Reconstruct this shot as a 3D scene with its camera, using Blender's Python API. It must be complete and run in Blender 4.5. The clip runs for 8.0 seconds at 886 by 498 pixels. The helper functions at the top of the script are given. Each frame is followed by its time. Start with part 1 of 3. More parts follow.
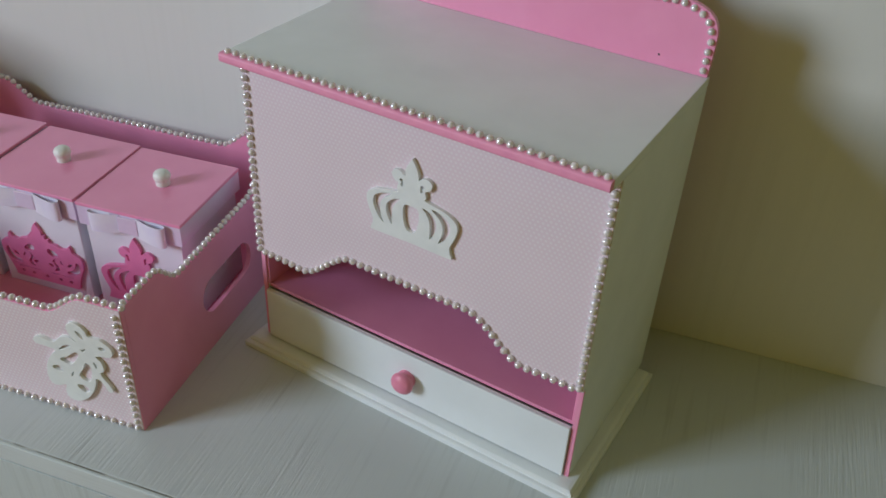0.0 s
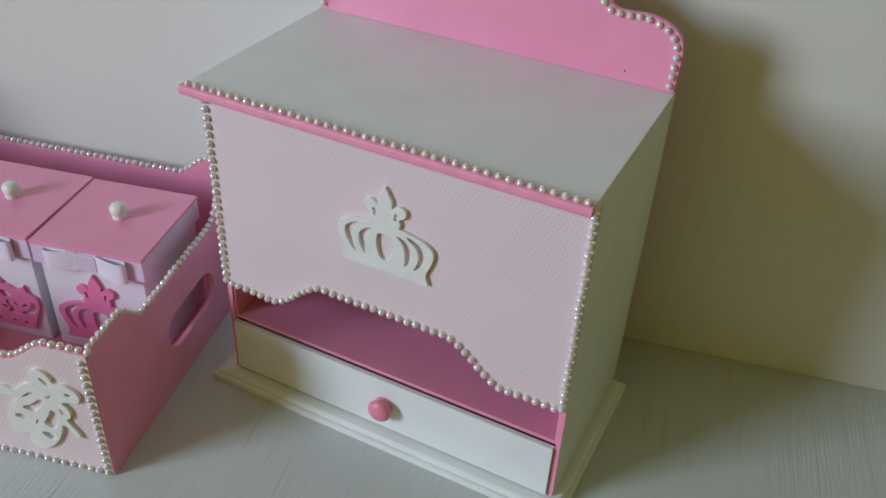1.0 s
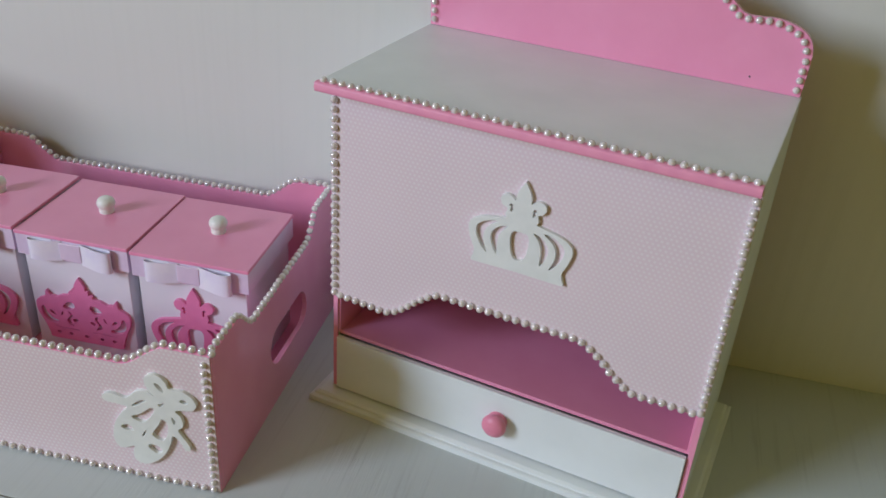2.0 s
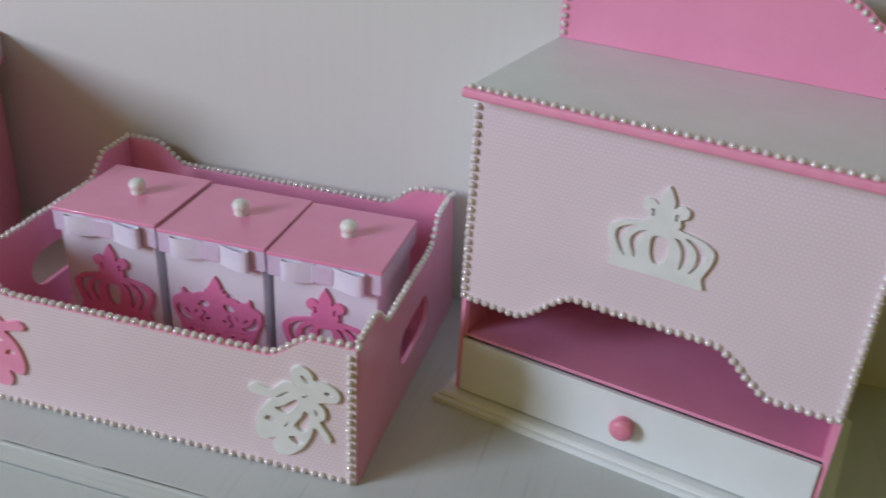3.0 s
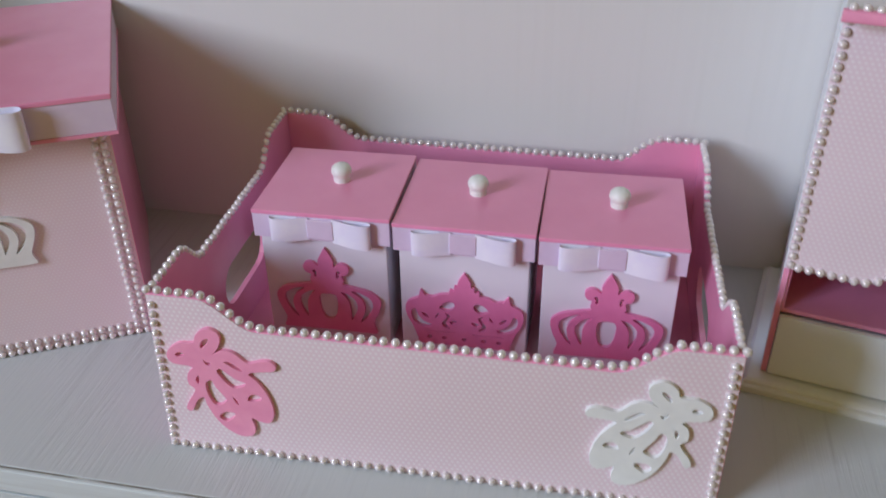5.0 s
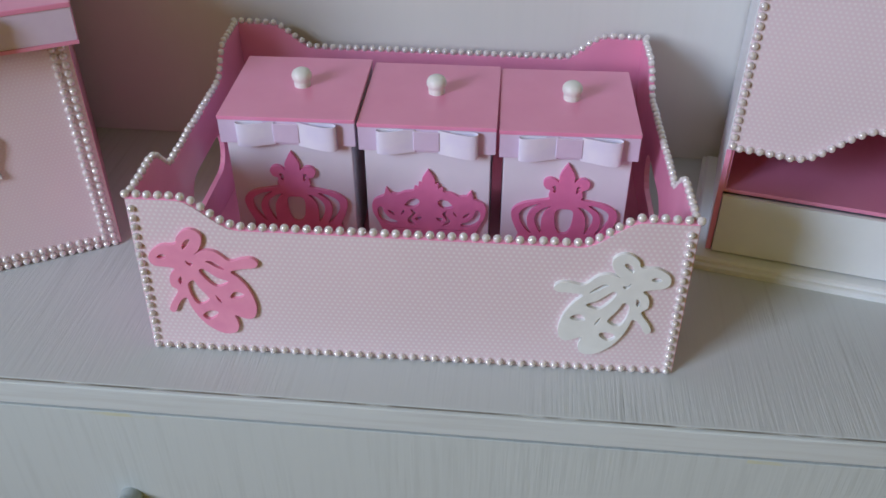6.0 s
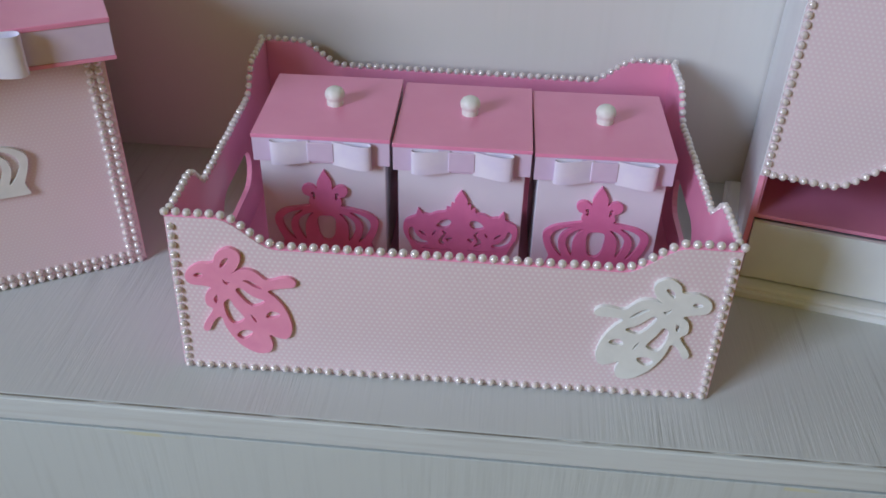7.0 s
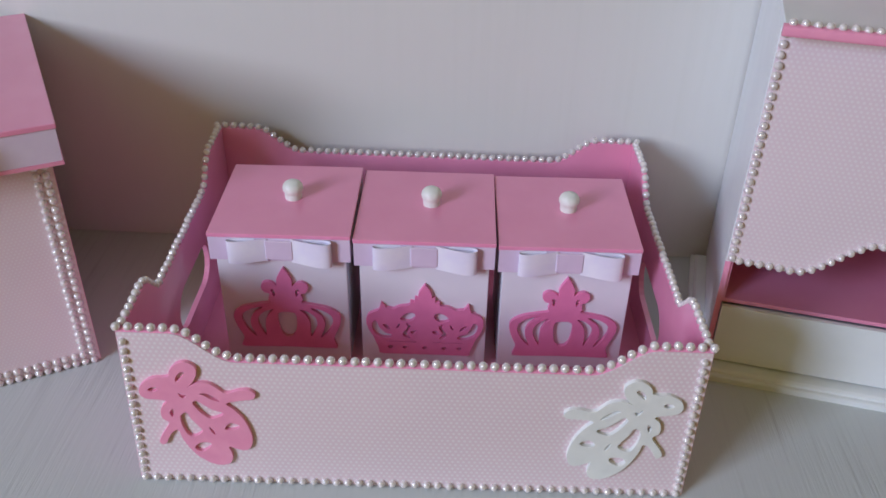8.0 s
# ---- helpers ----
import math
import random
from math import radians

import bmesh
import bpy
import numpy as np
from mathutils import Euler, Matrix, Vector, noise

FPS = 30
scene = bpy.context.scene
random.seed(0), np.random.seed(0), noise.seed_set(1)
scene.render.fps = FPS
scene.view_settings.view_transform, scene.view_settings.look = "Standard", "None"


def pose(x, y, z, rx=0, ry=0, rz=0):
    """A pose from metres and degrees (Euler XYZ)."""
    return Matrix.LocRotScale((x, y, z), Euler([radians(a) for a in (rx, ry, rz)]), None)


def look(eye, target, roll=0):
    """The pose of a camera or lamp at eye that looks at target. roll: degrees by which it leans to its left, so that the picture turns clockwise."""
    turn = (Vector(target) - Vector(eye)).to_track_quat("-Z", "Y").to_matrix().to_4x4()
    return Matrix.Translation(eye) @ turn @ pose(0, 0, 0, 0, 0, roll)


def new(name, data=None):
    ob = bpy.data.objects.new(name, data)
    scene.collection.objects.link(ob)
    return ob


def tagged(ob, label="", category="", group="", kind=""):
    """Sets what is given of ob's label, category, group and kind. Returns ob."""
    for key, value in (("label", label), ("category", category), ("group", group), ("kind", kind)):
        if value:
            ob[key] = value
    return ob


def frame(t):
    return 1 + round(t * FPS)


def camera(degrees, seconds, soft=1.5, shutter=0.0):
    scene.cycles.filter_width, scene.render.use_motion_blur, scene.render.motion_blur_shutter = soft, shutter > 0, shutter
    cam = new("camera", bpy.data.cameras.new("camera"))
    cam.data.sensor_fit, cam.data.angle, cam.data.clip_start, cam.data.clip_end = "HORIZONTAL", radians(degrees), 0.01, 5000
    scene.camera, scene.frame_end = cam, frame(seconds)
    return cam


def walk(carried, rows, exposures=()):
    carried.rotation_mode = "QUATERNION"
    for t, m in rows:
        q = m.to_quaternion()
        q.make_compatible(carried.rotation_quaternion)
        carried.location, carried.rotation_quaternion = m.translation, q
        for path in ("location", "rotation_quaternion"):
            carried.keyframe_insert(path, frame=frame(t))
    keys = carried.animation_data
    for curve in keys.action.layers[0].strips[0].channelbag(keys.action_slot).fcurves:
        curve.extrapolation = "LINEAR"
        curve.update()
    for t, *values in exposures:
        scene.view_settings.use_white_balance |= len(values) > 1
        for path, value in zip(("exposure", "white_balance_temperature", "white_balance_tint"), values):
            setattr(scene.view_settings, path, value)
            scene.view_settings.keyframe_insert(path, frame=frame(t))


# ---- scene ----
cam = camera(52.75, 8.0, soft=1.6, shutter=0.2)
PATH = [
    (0, (0.3814, -0.3754, 0.5163), (-0.0904, 1.1759, -0.6546), 3.17),
    (0.5, (0.3730, -0.3615, 0.5182), (-0.0091, 1.1827, -0.6941), 3.05),
    (1, (0.3556, -0.3645, 0.5269), (0.0071, 1.2184, -0.6449), 3.14),
    (1.5, (0.3207, -0.3802, 0.4989), (-0.0362, 1.2200, -0.6465), 3.47),
    (1.7, (0.2950, -0.3982, 0.4843), (-0.0437, 1.2611, -0.5795), 3.40),
    (2.8, (0.2204, -0.4331, 0.4497), (-0.1017, 1.2910, -0.5116), 4.98),
    (3, (0.2106, -0.4499, 0.4576), (-0.2326, 1.2503, -0.4979), 3.54),
    (3.5, (0.1672, -0.4320, 0.4558), (-0.4930, 1.2219, -0.4545), 1.53),
    (4, (0.0582, -0.3568, 0.4205), (-0.5955, 1.2806, -0.5238), 1.51),
    (4.5, (-0.0251, -0.3482, 0.4150), (-0.5013, 1.3163, -0.5865), 3.35),
    (5, (-0.0477, -0.3827, 0.4160), (-0.3651, 1.2730, -0.6601), -0.63),
    (5.2, (-0.0491, -0.3933, 0.4101), (-0.3035, 1.2296, -0.7307), -1.70),
    (6.3, (-0.0869, -0.4302, 0.4147), (-0.2138, 1.1594, -0.7924), 0.28),
    (6.5, (-0.0980, -0.4334, 0.4197), (-0.2402, 1.1653, -0.7736), 0.61),
    (7, (-0.1064, -0.4209, 0.4132), (-0.2079, 1.1932, -0.7634), 1.57),
    (7.5, (-0.1048, -0.4015, 0.4279), (-0.1576, 1.2317, -0.7254), 2.05),
    (8, (-0.1057, -0.3854, 0.4394), (-0.1406, 1.2758, -0.6738), 1.35),
]
walk(cam, [(t, look(eye, target, roll)) for t, eye, target, roll in PATH],
     exposures=[(0, -0.02, 6610, 7), (1.5, 0.11, 6600, 8), (3.0, 0.04, 6600, 12), (3.5, 0.06, 6600, 13), (5, 0.14, 6530, 16), (6.5, 0.03, 6330, 13), (7.5, 0.01, 6350, 14), (8, 0.09, 6400, 16)])

# ---- light: one window to the left of the camera, a closed room ----
world = bpy.data.worlds.new("sky_world")
scene.world = world
world.use_nodes = True
sky = world.node_tree.nodes.new("ShaderNodeTexSky")
sky.sky_type, sky.sun_disc, sky.sun_elevation, sky.sun_rotation = "NISHITA", False, radians(28), radians(230)
world.node_tree.links.new(sky.outputs[0], world.node_tree.nodes["Background"].inputs[0])
world.node_tree.nodes["Background"].inputs[1].default_value = 0.1
WINDOW = (-1.56, -1.42, 0.96)
# blue sky in the upper part of the window, paler ground and houses in the lower part
for lamp_name, dz, tall, energy, colour in (("sky_light", 0.225, 0.45, 28.5, (0.53, 0.735, 1.08)), ("ground_light", -0.225, 0.45, 28.5, (0.75, 0.82, 0.97))):
    lamp = bpy.data.lights.new(lamp_name, "AREA")
    lamp.shape, lamp.size, lamp.size_y, lamp.energy, lamp.color = "RECTANGLE", 0.9, tall, energy, colour
    new(lamp_name, lamp).matrix_world = look((WINDOW[0], WINDOW[1], WINDOW[2] + dz), (WINDOW[0] + 1, WINDOW[1], WINDOW[2] + dz))
scene.view_settings.exposure = 0.0


# ---- materials ----
def node_math(n, l, op, a, b=None):
    k = n.new("ShaderNodeMath")
    k.operation = op
    for i, v in enumerate((a, b)):
        if v is None:
            continue
        if isinstance(v, (int, float)):
            k.inputs[i].default_value = v
        else:
            l.new(v, k.inputs[i])
    return k.outputs[0]


def material(name, base, rough=0.5, second=None, scale=40.0, stretch=(1, 1, 1), low=0.35, high=0.65, bump=0.0, bump_scale=600.0, sheen=0.0, coat=0.0, metal=0.0, patch=0.0):
    """A painted or covered surface: two tones mixed by stretched noise, a finer grain over it, and relief."""
    m = bpy.data.materials.new(name)
    m.use_nodes = True
    n, l = m.node_tree.nodes, m.node_tree.links
    b = n["Principled BSDF"]
    b.inputs["Roughness"].default_value, b.inputs["Metallic"].default_value = rough, metal
    b.inputs["Sheen Weight"].default_value, b.inputs["Coat Weight"].default_value = sheen, coat
    tc, mp, no, ramp, mix = (n.new(k) for k in ("ShaderNodeTexCoord", "ShaderNodeMapping", "ShaderNodeTexNoise", "ShaderNodeMapRange", "ShaderNodeMix"))
    mp.inputs["Scale"].default_value = stretch
    no.inputs["Scale"].default_value, no.inputs["Detail"].default_value = scale, 5
    ramp.inputs["From Min"].default_value, ramp.inputs["From Max"].default_value = low, high
    mix.data_type = "RGBA"
    mix.inputs["A"].default_value = (*base, 1)
    mix.inputs["B"].default_value = (*(second or [c * 0.93 for c in base]), 1)
    l.new(tc.outputs["Object"], mp.inputs["Vector"])
    l.new(mp.outputs[0], no.inputs["Vector"])
    l.new(no.outputs[0], ramp.inputs["Value"])
    streak, worn_away = ramp.outputs[0], None
    if patch:
        wide, span = n.new("ShaderNodeTexNoise"), n.new("ShaderNodeMapRange")
        wide.inputs["Scale"].default_value, wide.inputs["Detail"].default_value = patch, 3
        span.inputs["From Min"].default_value, span.inputs["From Max"].default_value = 0.38, 0.66
        span.inputs["To Min"].default_value = 0.12
        l.new(tc.outputs["Object"], wide.inputs["Vector"])
        l.new(wide.outputs[0], span.inputs["Value"])
        worn_away = span.outputs[0]
        streak = node_math(n, l, "MULTIPLY", streak, worn_away)
    l.new(streak, mix.inputs["Factor"])
    l.new(mix.outputs["Result"], b.inputs["Base Color"])
    rr = n.new("ShaderNodeMapRange")
    rr.inputs["To Min"].default_value, rr.inputs["To Max"].default_value = rough * 0.85, min(1, rough * 1.15)
    l.new(no.outputs[0], rr.inputs["Value"])
    l.new(rr.outputs[0], b.inputs["Roughness"])
    if bump:
        fine, bp = n.new("ShaderNodeTexNoise"), n.new("ShaderNodeBump")
        fine.inputs["Scale"].default_value, fine.inputs["Detail"].default_value = bump_scale, 3
        l.new(mp.outputs[0], fine.inputs["Vector"])
        bp.inputs["Strength"].default_value, bp.inputs["Distance"].default_value = bump, 0.0006
        l.new(fine.outputs[0], bp.inputs["Height"])
        if worn_away:
            l.new(node_math(n, l, "MULTIPLY", worn_away, bump), bp.inputs["Strength"])
        l.new(bp.outputs[0], b.inputs["Normal"])
    return m


def polka(name, base, dot, pitch, radius):
    """Paper with a staggered print of small round dots, in the board's own x and z."""
    m = material(name, base, 0.62, [c * 0.95 for c in base], 9.0, bump=0.12, bump_scale=900)
    n, l = m.node_tree.nodes, m.node_tree.links
    sep = n.new("ShaderNodeSeparateXYZ")
    l.new(next(k for k in n if k.type == "TEX_COORD").outputs["Object"], sep.inputs[0])
    far = []
    for shift in (0.0, 0.5):
        d = []
        for axis, step in (("X", pitch), ("Z", pitch * 1.732)):
            v = node_math(n, l, "FRACT", node_math(n, l, "ADD", node_math(n, l, "MULTIPLY", sep.outputs[axis], 1 / step), 100 + shift))
            v = node_math(n, l, "MULTIPLY", node_math(n, l, "SUBTRACT", v, 0.5), step)
            d.append(node_math(n, l, "MULTIPLY", v, v))
        far.append(node_math(n, l, "SQRT", node_math(n, l, "ADD", *d)))
    rim = n.new("ShaderNodeMapRange")
    rim.inputs["From Min"].default_value, rim.inputs["From Max"].default_value = radius * 0.7, radius * 1.3
    rim.inputs["To Min"].default_value, rim.inputs["To Max"].default_value = 0.62, 0.0
    l.new(node_math(n, l, "MINIMUM", *far), rim.inputs["Value"])
    mix, b = n.new("ShaderNodeMix"), n["Principled BSDF"]
    mix.data_type = "RGBA"
    old = b.inputs["Base Color"].links[0].from_socket
    l.new(old, mix.inputs["A"])
    mix.inputs["B"].default_value = (*dot, 1)
    l.new(rim.outputs[0], mix.inputs["Factor"])
    l.new(mix.outputs["Result"], b.inputs["Base Color"])
    return m


PINK = material("pink_paint", (0.90, 0.325, 0.51), 0.33, (0.87, 0.30, 0.48), 30, bump=0.10, bump_scale=500, coat=0.45)
PINK_EDGE = material("pink_edge_paint", (0.90, 0.345, 0.50), 0.5, (0.85, 0.30, 0.46), 90, bump=0.2, bump_scale=900)
WHITE = material("white_satin_paint", (0.81, 0.84, 0.84), 0.38, (0.77, 0.80, 0.80), 25, bump=0.08, bump_scale=450)
WHITE_MDF = material("white_cut_board", (0.82, 0.83, 0.80), 0.55, (0.76, 0.77, 0.74), 80, bump=0.2, bump_scale=900)
PORCELAIN = material("white_knob_paint", (0.84, 0.83, 0.79), 0.38, (0.78, 0.77, 0.72), 300, bump=0.35, bump_scale=700)
PINK_KNOB = material("pink_knob_paint", (0.82, 0.27, 0.38), 0.4, (0.77, 0.23, 0.34), 200, bump=0.25, bump_scale=700)
SATIN = material("satin_ribbon", (0.92, 0.91, 0.99), 0.26, (0.83, 0.80, 0.96), 50, bump=0.03, bump_scale=2500, sheen=0.4, coat=0.3)
CROWN_PINK = material("magenta_pink_board", (0.86, 0.25, 0.47), 0.5, (0.81, 0.22, 0.43), 90, bump=0.2, bump_scale=900)
# white with the lilac bounce from ribbons and pink boards mixed into its colour
POT_WHITE_BOUNCE = material("white_pot_bounce_tint", (0.82, 0.81, 0.86), 0.42, (0.79, 0.78, 0.83), 25, bump=0.08, bump_scale=450)
SOFT_PAPER = polka("pale_dotted_paper", (0.775, 0.63, 0.67), (0.825, 0.76, 0.77), 0.0034, 0.00086)
PAPER = polka("dotted_paper", (0.77, 0.61, 0.65), (0.85, 0.81, 0.81), 0.0034, 0.00086)
FINE_PAPER = polka("fine_dotted_paper", (0.78, 0.63, 0.66), (0.82, 0.74, 0.75), 0.0027, 0.0006)
SATIN_BAND = material("sheer_ribbon_band", (0.80, 0.68, 0.84), 0.32, (0.76, 0.63, 0.80), 60, bump=0.05, bump_scale=1800, sheen=0.3, metal=0.08)
PEARL = material("pearl", (0.80, 0.73, 0.71), 0.25, (0.75, 0.68, 0.66), 200, coat=1.0)
PEARL.node_tree.nodes["Principled BSDF"].inputs["Coat IOR"].default_value = 2.5
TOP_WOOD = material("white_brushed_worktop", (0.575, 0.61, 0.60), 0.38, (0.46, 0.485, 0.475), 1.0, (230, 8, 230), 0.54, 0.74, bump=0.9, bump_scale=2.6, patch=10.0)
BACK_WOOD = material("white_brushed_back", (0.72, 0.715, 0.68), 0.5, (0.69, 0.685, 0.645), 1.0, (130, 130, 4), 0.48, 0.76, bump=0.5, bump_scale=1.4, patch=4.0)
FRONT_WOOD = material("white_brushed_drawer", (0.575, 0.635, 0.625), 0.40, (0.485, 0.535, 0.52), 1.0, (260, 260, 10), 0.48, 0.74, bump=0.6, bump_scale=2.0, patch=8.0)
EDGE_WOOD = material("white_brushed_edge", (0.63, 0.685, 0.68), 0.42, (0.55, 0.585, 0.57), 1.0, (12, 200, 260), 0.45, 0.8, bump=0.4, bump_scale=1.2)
WORN = material("worn_paint_line", (0.24, 0.22, 0.18), 0.8, (0.60, 0.60, 0.56), 1.0, (30, 300, 60), 0.50, 0.62, bump=0.3, bump_scale=4)
STAIN = material("yellow_varnish_stain", (0.60, 0.625, 0.47), 0.5, (0.58, 0.64, 0.62), 1.0, (40, 40, 150), 0.42, 0.56, bump=0.1, bump_scale=3)
# near-black: painted shade for the drawer gap, and the nail head's own colour
DARK = material("gap_shade_and_nail", (0.07, 0.065, 0.055), 0.8, (0.05, 0.05, 0.045), 60)
KNOB_GREY = material("grey_knob", (0.42, 0.46, 0.46), 0.35, (0.36, 0.40, 0.40), 90, bump=0.1)
# colours of the unseen room, chosen to throw warm olive and brown fill
ROOM_WALL = material("ochre_bounce_wall", (0.40, 0.30, 0.035), 0.8, (0.37, 0.27, 0.03), 6, bump=0.2, bump_scale=120)
EAST_BOUNCE = material("yellow_ochre_bounce", (0.35, 0.315, 0.035), 0.8, (0.32, 0.29, 0.03), 6, bump=0.2, bump_scale=120)
BROWN_WALL = material("brown_bounce_wall", (0.46, 0.28, 0.04), 0.8, (0.43, 0.255, 0.035), 6, bump=0.2, bump_scale=120)
ROOM_FLOOR = material("brown_bounce_floor", (0.36, 0.19, 0.06), 0.5, (0.29, 0.15, 0.05), 6, (1, 12, 1), bump=0.2, bump_scale=90)
CEILING = material("ceiling_bounce", (0.37, 0.31, 0.09), 0.85, (0.35, 0.29, 0.08), 5, bump=0.1, bump_scale=90)


# ---- building helpers ----
def part(name, bm, mat, parent=None, label="", smooth=False, bevel=0.0):
    me = bpy.data.meshes.new(name)
    bmesh.ops.recalc_face_normals(bm, faces=bm.faces[:])
    bm.to_mesh(me)
    bm.free()
    me.materials.append(mat)
    me.polygons.foreach_set("use_smooth", [smooth] * len(me.polygons))
    if smooth:
        me.set_sharp_from_angle(angle=radians(50))
    ob = new(name, me)
    ob.parent = parent
    if bevel:
        mod = ob.modifiers.new("edge", "BEVEL")
        mod.width, mod.segments, mod.limit_method, mod.angle_limit = bevel, 2, "ANGLE", radians(40)
    return tagged(ob, label) if label else ob


def thing(name, m, label, category, group=""):
    ob = new(name)
    ob.empty_display_size = 0.02
    ob.matrix_world = m
    return tagged(ob, label, category, group)


def box(x0, x1, y0, y1, z0, z1, bm=None):
    bm = bm or bmesh.new()
    c = bmesh.ops.create_cube(bm, size=1)["verts"]
    for v in c:
        v.co = Vector(((x0 + x1) / 2 + v.co.x * (x1 - x0), (y0 + y1) / 2 + v.co.y * (y1 - y0), (z0 + z1) / 2 + v.co.z * (z1 - z0)))
    return bm


def prism(outline, d0, d1, axes="xz", holes=()):
    """A board cut to an outline, with holes right through. axes: the plane of the outline."""
    bm = bmesh.new()
    put = {"xz": lambda a, b, d: (a, d, b), "yz": lambda a, b, d: (d, a, b), "xy": lambda a, b, d: (a, b, d)}[axes]
    loops = []
    for pts in (outline, *holes):
        low = [bm.verts.new(put(a, b, d0)) for a, b in pts]
        for i in range(len(low)):
            bm.edges.new((low[i - 1], low[i]))
        loops.append(low)
    bmesh.ops.triangle_fill(bm, edges=bm.edges[:], use_beauty=True)
    faces = bm.faces[:]
    top = {}
    for low in loops:
        for v in low:
            c = v.co.copy()
            c["xyz".index(({"x", "y", "z"} - set(axes)).pop())] = d1
            top[v] = bm.verts.new(c)
    for f in faces:
        bm.faces.new([top[v] for v in reversed(f.verts)])
    for low in loops:
        for i in range(len(low)):
            bm.faces.new((low[i - 1], low[i], top[low[i]], top[low[i - 1]]))
    return bm


def lathe(profile, steps=28):
    bm = bmesh.new()
    rings = [[bm.verts.new((r * math.cos(2 * math.pi * i / steps), r * math.sin(2 * math.pi * i / steps), z)) for i in range(steps)] for r, z in profile]
    for a, b in zip(rings, rings[1:]):
        for i in range(steps):
            bm.faces.new((a[i - 1], a[i], b[i], b[i - 1]))
    for ring in (rings[0], rings[-1]):
        bm.faces.new(ring)
    return bm


def spline(points, per=5, closed=True):
    """A smooth curve through the points."""
    n, out = len(points), []
    for i in range(n if closed else n - 1):
        p = [points[(i + k) % n] if closed else points[min(max(i + k, 0), n - 1)] for k in (-1, 0, 1, 2)]
        for j in range(per):
            t = j / per
            out.append(tuple(0.5 * (2 * p[1][k] + (p[2][k] - p[0][k]) * t + (2 * p[0][k] - 5 * p[1][k] + 4 * p[2][k] - p[3][k]) * t * t + (3 * p[1][k] - p[0][k] - 3 * p[2][k] + p[3][k]) * t ** 3) for k in (0, 1)))
    return out if closed else out + [tuple(points[-1])]


def even(points, pitch):
    """Points at even steps along a line of points."""
    gaps = [math.dist(a, b) for a, b in zip(points, points[1:])]
    total = sum(gaps)
    count = max(1, round(total / pitch))
    out, i, gone = [], 0, 0.0
    for k in range(count + 1):
        want = total * k / count
        while i < len(gaps) - 1 and gone + gaps[i] < want:
            gone += gaps[i]
            i += 1
        t = min(1, (want - gone) / gaps[i])
        out.append(tuple(a + (b - a) * t for a, b in zip(points[i], points[i + 1])))
    return out


def smooth_step(t):
    t = min(1, max(0, t))
    return t * t * (3 - 2 * t)


def ball_mesh(name, r, mat):
    bm = bmesh.new()
    bmesh.ops.create_uvsphere(bm, u_segments=16, v_segments=10, radius=r)
    me = bpy.data.meshes.new(name)
    bm.to_mesh(me)
    bm.free()
    me.materials.append(mat)
    me.polygons.foreach_set("use_smooth", [True] * len(me.polygons))
    return me


PEARL_MESH = ball_mesh("pearl", 0.00265, PEARL)
SMALL_PEARL_MESH = ball_mesh("small_pearl", 0.0024, PEARL)


def pearls(places, parent, mesh=PEARL_MESH):
    for p in places:
        ob = new("pearl", mesh)
        ob.parent = parent
        j = 0.00025
        ob.location = [c + random.uniform(-j, j) for c in p]
        ob.rotation_euler = [random.uniform(0, 6.28) for _ in range(3)]


# ---- cut-out ornaments, in millimetres round the middle of their lower edge ----
def mirrored(half):
    return list(half) + [(-x, y) for x, y in reversed(half) if abs(x) > 0.01]


def royal_crown(size=1.0):
    half = spline([(0, 0.6), (16, 0.2), (33, 0), (35, 1.5), (33.6, 5.5), (33.2, 10), (36.5, 18), (38.5, 25), (38.2, 30), (35.5, 33.5), (29.6, 36.9), (19.8, 39.2), (11.5, 41), (12.2, 43.5), (11.6, 46.5),
                   (11.4, 48.6), (14.6, 50), (16.6, 53.5), (15.8, 57), (12.6, 58.8), (9, 58.2), (5.6, 55.6), (5.4, 60.5), (3, 66), (0, 71)], 4, closed=False)
    half = [p for p in half if p[0] >= 0]
    holes = [spline([(0, 32.6), (5.4, 31.6), (6.9, 26), (5.7, 16), (2.6, 10.6), (-2.6, 10.6), (-5.7, 16), (-6.9, 26), (-5.4, 31.6)], 3)]
    for s in (1, -1):
        holes.append(spline([(s * x, y) for x, y in ((9.5, 34.5), (15.5, 32.8), (20.8, 27.2), (21, 19.5), (16.4, 10.4), (16.2, 18), (15.6, 25), (12.6, 31))], 3))
        holes.append(spline([(s * x, y) for x, y in ((17, 36.2), (25, 34.8), (31.8, 30), (32.6, 23), (28.5, 14.5), (23.4, 9.6), (26.2, 17), (26.8, 24), (24, 30.4))], 3))
        holes.append(spline([(s * x, y) for x, y in ((7.4, 51.4), (9.2, 52.6), (10.2, 50.8), (8.8, 50), (9.4, 47.6), (7.4, 46.4))], 3))
    k = size / 1000
    scaled = lambda pts: [(x * k, y * k) for x, y in pts]
    return scaled(mirrored(half)), [scaled(h) for h in holes]


